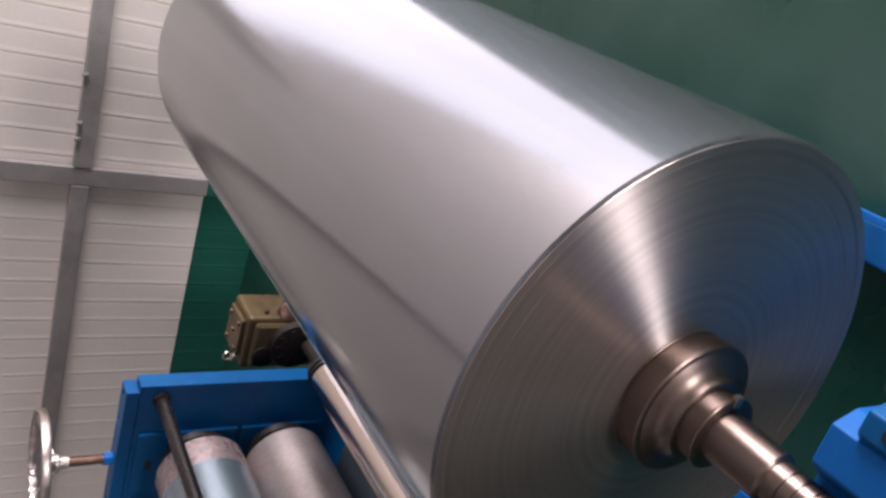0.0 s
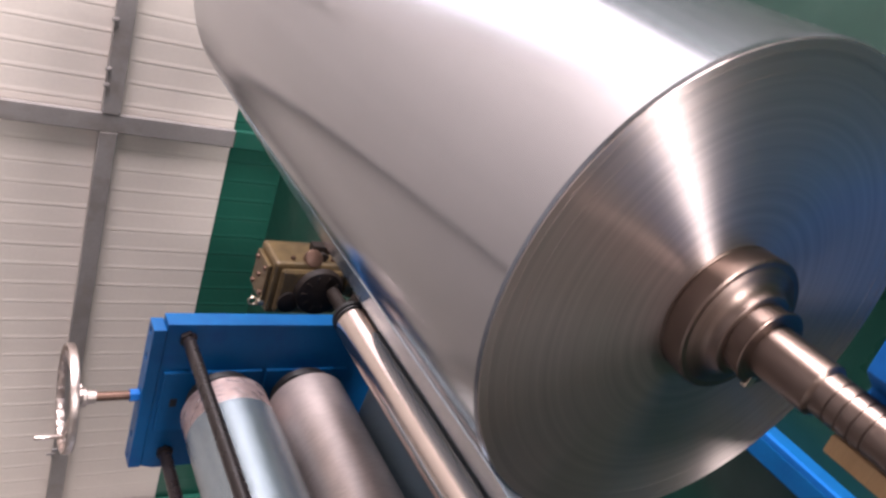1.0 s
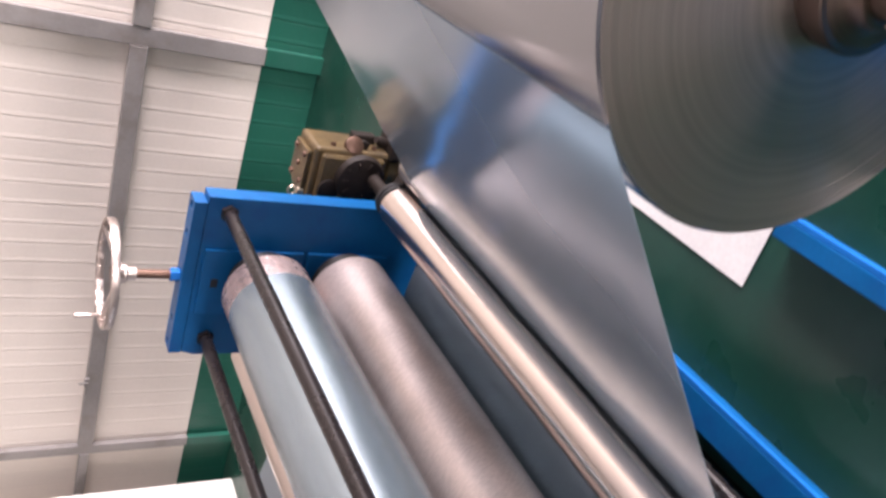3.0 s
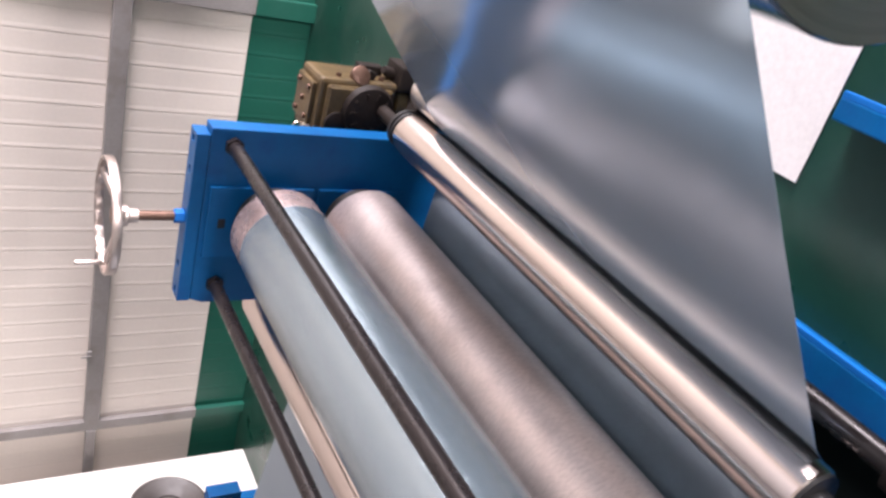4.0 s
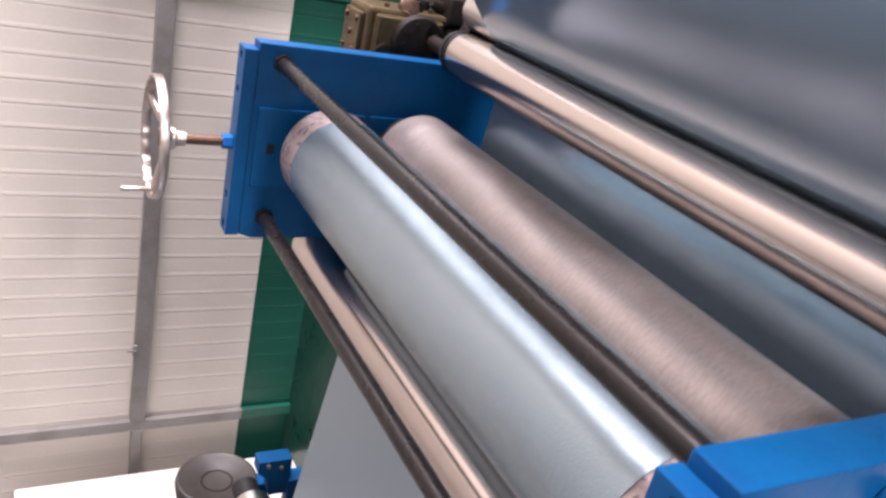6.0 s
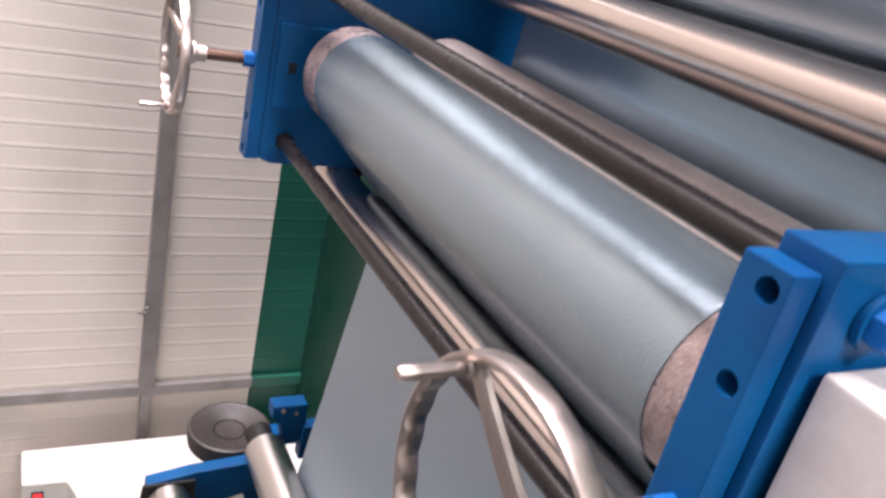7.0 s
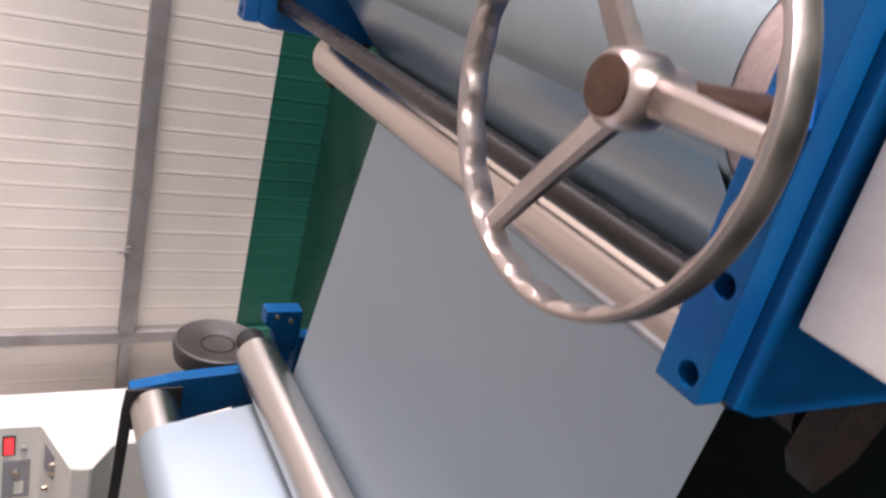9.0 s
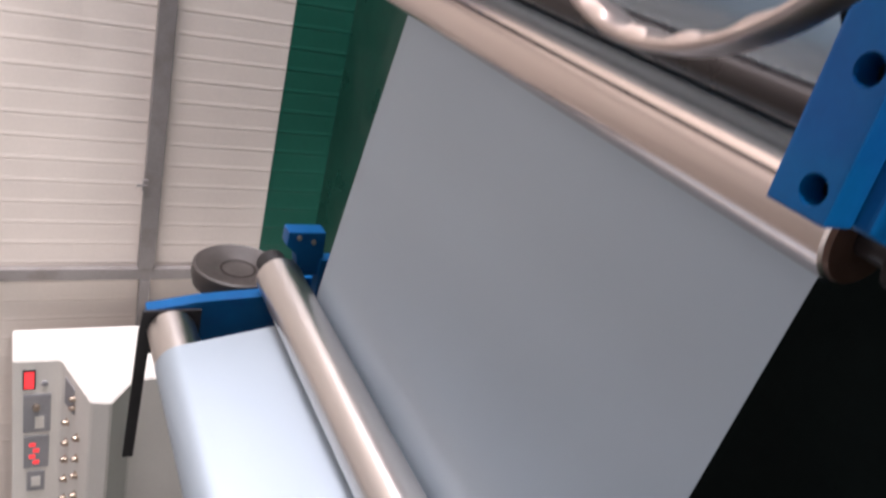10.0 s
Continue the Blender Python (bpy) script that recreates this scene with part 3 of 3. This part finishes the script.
def gear_motor():
    g = thing("gear_motor", pose(0.292, 0.222, 0), "oily olive-gold gear motor with dark round flange beside the stand", "gear motor")
    part("gearbox", box(-0.115, 0.075, -0.05, 0.11, 0.33, 0.585, 0.022, 4), OLIVE, g)
    part("gear_cover", box(-0.10, 0.06, -0.075, -0.05, 0.35, 0.565, 0.018, 3), OLIVE, g)
    part("flange", turned_mesh([(-0.098, 0.055), (-0.094, 0.078), (-0.075, 0.086)], 56), DARKCAST, g, "dark ribbed flange", True, pose(-0.01, 0, 0.43))
    for k in range(10):
        a = 2 * math.pi * k / 10
        part("rib", box(-0.004, 0.004, -0.101, -0.0935, 0.045, 0.066, 0.001), DARKCAST, g, m=pose(-0.01, 0, 0.43) @ pose(0, 0, 0, 0, k * 36, 0))
    part("output_shaft", turned_mesh([(-0.24, 0.022), (-0.11, 0.022)], 32), DARKCAST, g, smooth=True, m=pose(0.006, 0, 0.395))
    part("top_plate", box(-0.08, 0.05, -0.03, 0.09, 0.586, 0.6, 0.004), OLIVE, g)
    for x, y in ((-0.06, -0.01), (0.03, -0.01), (-0.06, 0.07), (0.03, 0.07), (-0.015, 0.03)):
        bolt(0.009, 0.008, BROWNSTEEL, g, pose(x, y, 0.6))
    for z in (0.38, 0.45, 0.52):
        part("bolt", turned_mesh([(0, 0.009), (0.01, 0.008)], 6, axis="Z"), BROWNSTEEL, g, m=pose(0.075, -0.02, z, 0, 90, 0))
    part("filler_plug", turned_mesh([(0, 0.013), (0.02, 0.012)], 20, axis="Z"), BRASS, g, "bright filler plug", True, pose(-0.09, -0.02, 0.587))
    bm = bmesh.new()
    rings = []
    for i in range(20):
        a = 2 * math.pi * i / 20
        rings.append([bm.verts.new(((0.014 + 0.003 * math.cos(b)) * math.cos(a), 0.003 * math.sin(b), (0.014 + 0.003 * math.cos(b)) * math.sin(a))) for b in [math.pi * j / 3 for j in range(6)]])
    for i in range(20):
        for j in range(6):
            bm.faces.new((rings[i][j], rings[i][(j + 1) % 6], rings[(i + 1) % 20][(j + 1) % 6], rings[(i + 1) % 20][j]))
    part("eye_bolt", bm, BRASS, g, smooth=True, m=pose(-0.10, 0.0, 0.612))
    part("motor_body", turned_mesh([(0.0, 0.06), (0.004, 0.07), (0.19, 0.07), (0.2, 0.058)], 40, axis="Z"), OLIVE, g, smooth=True, m=pose(0.0, 0.02, 0.13))
    for k in range(5):
        part("cooling_fin", turned_mesh([(0, 0.078), (0.006, 0.078)], 40, axis="Z"), DARKCAST, g, m=pose(0.0, 0.02, 0.16 + 0.03 * k))
    part("terminal_box", box(0.05, 0.13, -0.05, 0.06, 0.22, 0.33, 0.008), DARKCAST, g)
    part("round_cover", turned_mesh([(-0.082, 0.03), (-0.08, 0.036), (-0.074, 0.038)], 32), DARKCAST, g, "dark round cover", True, pose(-0.055, 0, 0.525))
    part("hose_clamp", turned_mesh([(-0.01, 0.026), (-0.008, 0.03), (0.012, 0.03), (0.014, 0.026)], 28), BROWNSTEEL, g, smooth=True, m=pose(0.085, -0.03, 0.455, 0, 0, 35))
    part("cable_gland", turned_mesh([(0, 0.017), (0.012, 0.019), (0.03, 0.016), (0.045, 0.011)], 20, axis="Z"), DARKCAST, g, smooth=True, m=pose(0.09, 0.01, 0.33, 15, 20, 0))
    part("lifting_lug", prism([(0.07, 0.46), (0.098, 0.45), (0.104, 0.42), (0.095, 0.40), (0.07, 0.41)], -0.03, -0.012, 0.004), DARKCAST, g)
    part("bracket", box(0.076, 0.105, 0.02, 0.06, 0.36, 0.44, 0.006), DARKCAST, g)
    part("base", box(-0.13, 0.1, -0.07, 0.12, FLOOR, 0.131, 0.004), BLUE, g)
    return g


gear_motor()


# ---- unwind stand of the big roll ----
def unwind_stand():
    s = thing("unwind_stand", pose(0, 0, 0), "blue painted steel stand carrying the big film roll", "machine frame")
    for y0, y1 in ((-1.69, -1.60), (0.0, 0.09)):
        part("post", prism([(1.17, FLOOR), (1.17, 0.60), (1.205, 0.70), (1.34, 0.70), (1.36, 0.60), (1.36, FLOOR)], y0 + 0.034, y1 - 0.008, 0.004), BLUE, s)
        seat = [(1.188, 0.70), (1.188, 0.742), (1.192, 0.746), (1.218, 0.746), (1.224, 0.7435), (1.270, 0.7435), (1.286, 0.766), (1.290, 0.770), (1.331, 0.770), (1.345, 0.74), (1.345, 0.70)]
        blk = part("bearing_seat", prism(seat, y0 + 0.024, y1 + 0.006, 0.002), BLUELIGHT, s, "bright blue bearing seat")
        part("latch_arm", prism([(1.333, 0.70), (1.333, 0.768), (1.341, 0.777), (1.364, 0.777), (1.374, 0.745), (1.374, 0.64), (1.347, 0.64), (1.347, 0.70)], y0 + 0.022, y1 - 0.018, 0.003), BLUE, blk)
        part("bolt_hole", turned_mesh([(0.7768, 0.007), (0.7780, 0.007)], 24, axis="Z"), HOLE, blk, m=pose(1.353, y0 + 0.046, 0))
    part("clamp_knob", turned_mesh([(0, 0.02), (0.012, 0.032), (0.03, 0.032), (0.04, 0.022)], 10), CHARCOAL, s, "dark clamping knob", True, pose(1.25, -1.745, 0.68))
    part("clamp_stud", turned_mesh([(0, 0.01), (0.055, 0.01)], 16), BROWNSTEEL, s, m=pose(1.25, -1.71, 0.68))
    part("wooden_block", box(1.196, 1.216, -1.665, -1.595, 0.7465, 0.760, 0.002), mat("raw_wood", (0.45, 0.28, 0.14), 0.7, stretch=(1, 6, 6)), s, "small raw wood packing block")
    return s


unwind_stand()
for x0, x1, zt, ye in ((0.775, 0.818, 0.12, -1.055), (0.312, 0.386, 0.10, 0.12), (1.33, 1.395, 0.12, 0.12)):
    t = thing("floor_beam", pose(0, 0, 0), "blue painted steel channel beam lying on the green floor", "beam", "floor beams")
    part("web", box(x0, x1, -1.56, ye, FLOOR, zt, 0.004), BLUE, t)
    part("flange", box(x1 - 0.0005, x1 + 0.012, -1.56, ye, zt - 0.014, zt - 0.001, 0.002), BLUELIGHT, t)
    part("end_plate", box(x0 - 0.01, x1 + 0.02, -1.572, -1.561, FLOOR, zt + 0.01, 0.002), BLUE, t)

sheet = bmesh.new()
box(0.622, 1.05, -1.004, -0.52, FLOOR + 0.0005, FLOOR + 0.004, bm=sheet)
tagged(part("paper_sheet", sheet, PAPER), "white rectangular paper board lying on the green floor", "paper")


# thin dark sheet added over the green floor to paint the machine's shade
shade_bm = box(-1.7, 0.255, -3.0, -0.62, FLOOR + 0.0005, FLOOR + 0.012, 0.004)
tagged(part("floor_mat", shade_bm, FLOORSHADE), "near-black sheet standing in for deep shade on the floor along the machine", "mat")


# ---- second stand with the rising film ----
def second_stand():
    s = thing("feed_stand", pose(0, 0, 0), "blue painted steel stand holding the outgoing film rollers", "machine frame")
    for y0, y1 in ((-0.005, 0.04), (-1.60, -1.555)):
        part("arm", prism([(-1.235, 0.80), (-1.30, 0.80), (-1.315, 1.0), (-1.34, 1.135), (-1.45, 1.135), (-1.47, 1.0), (-1.42, 0.80), (-1.30, 0.70), (-1.235, 0.74)], y0, y1, 0.004), BLUE, s)
        part("bearing_bracket", prism([(-1.095, 0.655), (-1.095, 0.768), (-1.14, 0.768), (-1.17, 0.735), (-1.24, 0.72), (-1.24, 0.65)], y0 + 0.01, y1 + 0.02, 0.005), BLUE, s)
        for bx, bz in ((-1.112, 0.735), (-1.125, 0.69)):
            part("bolt", turned_mesh([(-0.008, 0.007), (0.0, 0.008)], 6), BRASS, s, m=pose(bx, y0 + 0.01, bz))
        part("black_plate", prism([(-1.335, 0.99), (-1.335, 1.148), (-1.40, 1.155), (-1.85, 1.172), (-1.85, 1.142), (-1.475, 1.125), (-1.475, 0.99)], y0 - 0.012, y0 - 0.002, 0.002), BLACK, s)
        part("post", box(-1.31, -1.18, y0, y1, FLOOR, 0.66, 0.004), BLUE, s)
        for c in (GROLL, R5, R6):
            a = y0 if y0 > -1 else y1
            part("roller_bearing", turned_mesh([(a - 0.03, 0.04), (a + 0.03, 0.042)], 40), BLACK, s, m=pose(c[0], 0, c[1]), smooth=True)
        part("rear_arm", prism([(-1.36, 0.86), (-1.84, 0.66), (-1.84, 0.56), (-1.70, FLOOR), (-1.62, FLOOR), (-1.66, 0.5), (-1.33, 0.70)], y0 + 0.006, y1 - 0.006, 0.003), BLUE, s)
    return s


second_stand()


def tension_disc():
    d = thing("brake_disc", pose(-1.34, 0.21, 0.84), "charcoal grey dished round brake housing at the second stand", "brake")
    prof = [(-0.045, 0.11), (-0.04, 0.135), (0.0, 0.142), (0.022, 0.138), (0.025, 0.13), (0.02, 0.12), (0.014, 0.07), (0.009, 0.062), (0.008, 0.03)]
    part("housing", turned_mesh(prof, 72), CASTBROWN, d, smooth=True, m=pose(0, 0, 0, 0, 0, -90))
    # near-black disc: shading at the dish's centre put in as colour
    part("hub", turned_mesh([(0.006, 0.058), (0.0098, 0.056), (0.01, 0.05), (0.0075, 0.048), (0.0075, 0.02)], 40), DARKCAST, d, smooth=True, m=pose(0, 0, 0, 0, 0, -90))
    part("name_plate", box(-0.004, 0.012, -0.012, 0.012, 0.0, 0.0015), BRASS, d, "small bright name plate", m=pose(0.0, 0, 0) @ pose(0, 0, 0, 0, 0, -90) @ pose(0, 0, 0, 0, -35, 0) @ pose(0, -0.01, 0.1405, 0, 0, 90))
    part("carrier", box(-0.04, -0.005, -0.19, 0.03, -0.05, 0.0, 0.004), BLUE, d)
    part("axle", turned_mesh([(-0.12, 0.015), (-0.02, 0.015)], 24), BROWNSTEEL, d, smooth=True, m=pose(0, 0, 0, 0, 0, -90))
    part("stand_leg", box(-0.06, -0.01, -0.03, 0.03, FLOOR - 0.84, -0.05, 0.004), BLUE, d)
    return d


tension_disc()


# ---- operator console ----
def console():
    c = thing("operator_console", pose(-2.4, 0, 0), "cream operator console with red displays, meters and knobs", "control console")
    outline = [(1.522, 1.467), (1.275, 1.465), (1.266, 1.272), (0.947, 1.172), (0.932, 1.092), (1.084, 0.984), (1.095, FLOOR), (1.522, FLOOR)]
    bm = bmesh.new()
    a = [bm.verts.new((0, y, z)) for y, z in outline]
    b = [bm.verts.new((-1.35, y, z)) for y, z in outline]
    bm.faces.new(a)
    bm.faces.new(b)
    for k in range(len(a)):
        bm.faces.new((a[k], a[(k + 1) % len(a)], b[(k + 1) % len(a)], b[k]))
    bmesh.ops.recalc_face_normals(bm, faces=bm.faces)
    bmesh.ops.bevel(bm, geom=bm.edges[:], offset=0.006, segments=3, affect="EDGES")
    part("case", bm, CONSOLE, c)
    # upright face
    def face(x, z, y=1.2705):
        return pose(x, y, z)
    def display(x, z, w, h, red):
        d = part("display", box(-w / 2, w / 2, -0.008, 0.004, -h / 2, h / 2, 0.002), BLACK if red else GREYPLASTIC, c, m=face(x, z))
        return d
    d = display(-0.102, 1.400, 0.105, 0.052, True)
    part("digits", box(-0.045, 0.045, -0.0095, -0.0082, -0.019, 0.019), REDLED, d, "glowing red display window")
    part("button", turned_mesh([(-0.012, 0.012), (-0.01, 0.014), (0.002, 0.014)], 24), GREYPLASTIC, c, m=face(-0.125, 1.338))
    d = display(-0.292, 1.366, 0.215, 0.112, False)
    part("bezel", box(-0.1, 0.1, -0.0095, -0.0082, -0.052, 0.052, 0.0005), GREYPLASTIC, d, "pale grey meter face")
    part("knob", turned_mesh([(-0.03, 0.011), (-0.028, 0.014), (-0.0095, 0.016)], 24), BRASS, d, m=pose(0.04, 0, 0.004))
    part("label_plate", box(-0.085, -0.015, -0.0112, -0.0097, -0.03, 0.008), CONSOLE, d)
    d = display(-0.52, 1.366, 0.19, 0.105, False)
    for k, x in enumerate((-0.06, -0.025, 0.01, 0.045)):
        part("digit", box(x - 0.01, x + 0.01, -0.0095, -0.0083, -0.012 + 0.016 * (k % 2), 0.014 + 0.016 * (k % 2)), REDLED, d, "glowing red numeral bars")
    d = display(-0.70, 1.366, 0.12, 0.075, False)
    part("toggle", box(-0.03, 0.03, -0.012, -0.0085, -0.02, 0.02, 0.002), CONSOLE, d)
    # sloping face
    sl = math.degrees(math.atan2(1.272 - 1.172, 1.266 - 0.947))
    def slope(x, f):
        return pose(x, 1.266 + (0.947 - 1.266) * f, 1.272 + (1.172 - 1.272) * f + 0.002, sl, 0, 0)
    part("name_plate", box(-0.07, 0.07, -0.05, 0.05, 0.0, 0.004, 0.001), GREYPLASTIC, c, m=slope(-0.12, 0.35))
    for x in (-0.10, -0.15):
        part("lamp_button", turned_mesh([(0.0, 0.013), (0.018, 0.012), (0.024, 0.006)], 24, axis="Z"), BRASS, c, m=slope(x, 0.5), smooth=True)
    for x in (-0.28, -0.40, -0.50, -0.62, -0.74, -0.86):
        for f in (0.3, 0.66):
            k = part("rotary_knob", turned_mesh([(0.0, 0.019), (0.004, 0.019), (0.005, 0.014), (0.022, 0.012), (0.024, 0.010)], 24, axis="Z"), BRASS, c, m=slope(x, f), smooth=True)
            part("pointer", box(-0.0015, 0.0015, 0, 0.011, 0.0235, 0.0255), BLACK, k)
    return c


console()

def cable_clip(x, tall):
    c = thing("cable_clip", pose(x, WALL_Y - 0.052, GIRT_Z + 0.036), "small dark steel hook fixed on the wall rail", "hook", "rail hooks")
    part("hook", box(-0.022 * tall, 0.022 * tall, -0.008, 0.004, -0.012, 0.012, 0.003), STEELTUBE, c)
    part("prong", box(-0.005, 0.005, -0.014, -0.008, -0.006, 0.03 * tall, 0.002), STEELTUBE, c)
    return c


for x, tall in ((-1.684, 1.3), (0.385, 0.45), (0.457, 0.4), (0.671, 0.45)):
    cable_clip(x, tall)

# ---- pieces of the wall ----
PITCH = 0.105
rib_bm = bmesh.new()
z0, z1 = 0.331, 6.38
pts = [(-PITCH / 2 + 0.0001, 0), (-PITCH / 2 + 0.0001, -0.0034), (-PITCH / 2 + 0.005, -0.0049), (-PITCH / 2 + 0.013, -0.0049), (-PITCH / 2 + 0.024, -0.004), (PITCH / 2 - 0.007, -0.004), (PITCH / 2 - 0.0001, -0.0032), (PITCH / 2 - 0.0001, 0)]
a = [rib_bm.verts.new((x, y, z0)) for x, y in pts]
b = [rib_bm.verts.new((x, y, z1)) for x, y in pts]
for k in range(len(pts)):
    rib_bm.faces.new((a[k], a[(k + 1) % len(pts)], b[(k + 1) % len(pts)], b[k]))
rib_bm.faces.new(a)
rib_bm.faces.new(b)
bmesh.ops.recalc_face_normals(rib_bm, faces=rib_bm.faces)
low_bm = rib_bm.copy()
for v in low_bm.verts:
    v.co.z = FLOOR if v.co.z < 1 else 0.329
meshes = []
for name, bm, material in (("wall_panel", rib_bm, PANEL), ("base_panel", low_bm, GREENWALL)):
    me = bpy.data.meshes.new(name)
    bm.to_mesh(me)
    bm.free()
    me.materials.append(material)
    meshes.append(me)
for k in range(-42, 17):
    for name, me in zip(("wall_panel", "base_panel"), meshes):
        ob = new(name, me)
        ob.parent = wall_north
        ob.location = (k * PITCH + 0.02, WALL_Y - 0.0005, 0)


# ---- what turns ----
def turning(ob, c, step):
    rows = []
    n = round(10 / step)
    for k in range(n + 1):
        t = k * step
        rows.append((t, pose(c[0], 0, c[1], 0, -c[3] * math.degrees(SPEED * t / c[2]), 0)))
    walk(ob, rows)


def motions():
    turning(big_roll, BIG, 0.2)
    for ob, c in ((nip_upper, NIP1), (nip_lower, NIP2), (guide_bright, R1), (guide_low, R0), (guide_flat, R3), (guide_feed, GROLL), (guide_top, R5), (guide_last, R6)):
        turning(ob, c, 0.05)


motions()
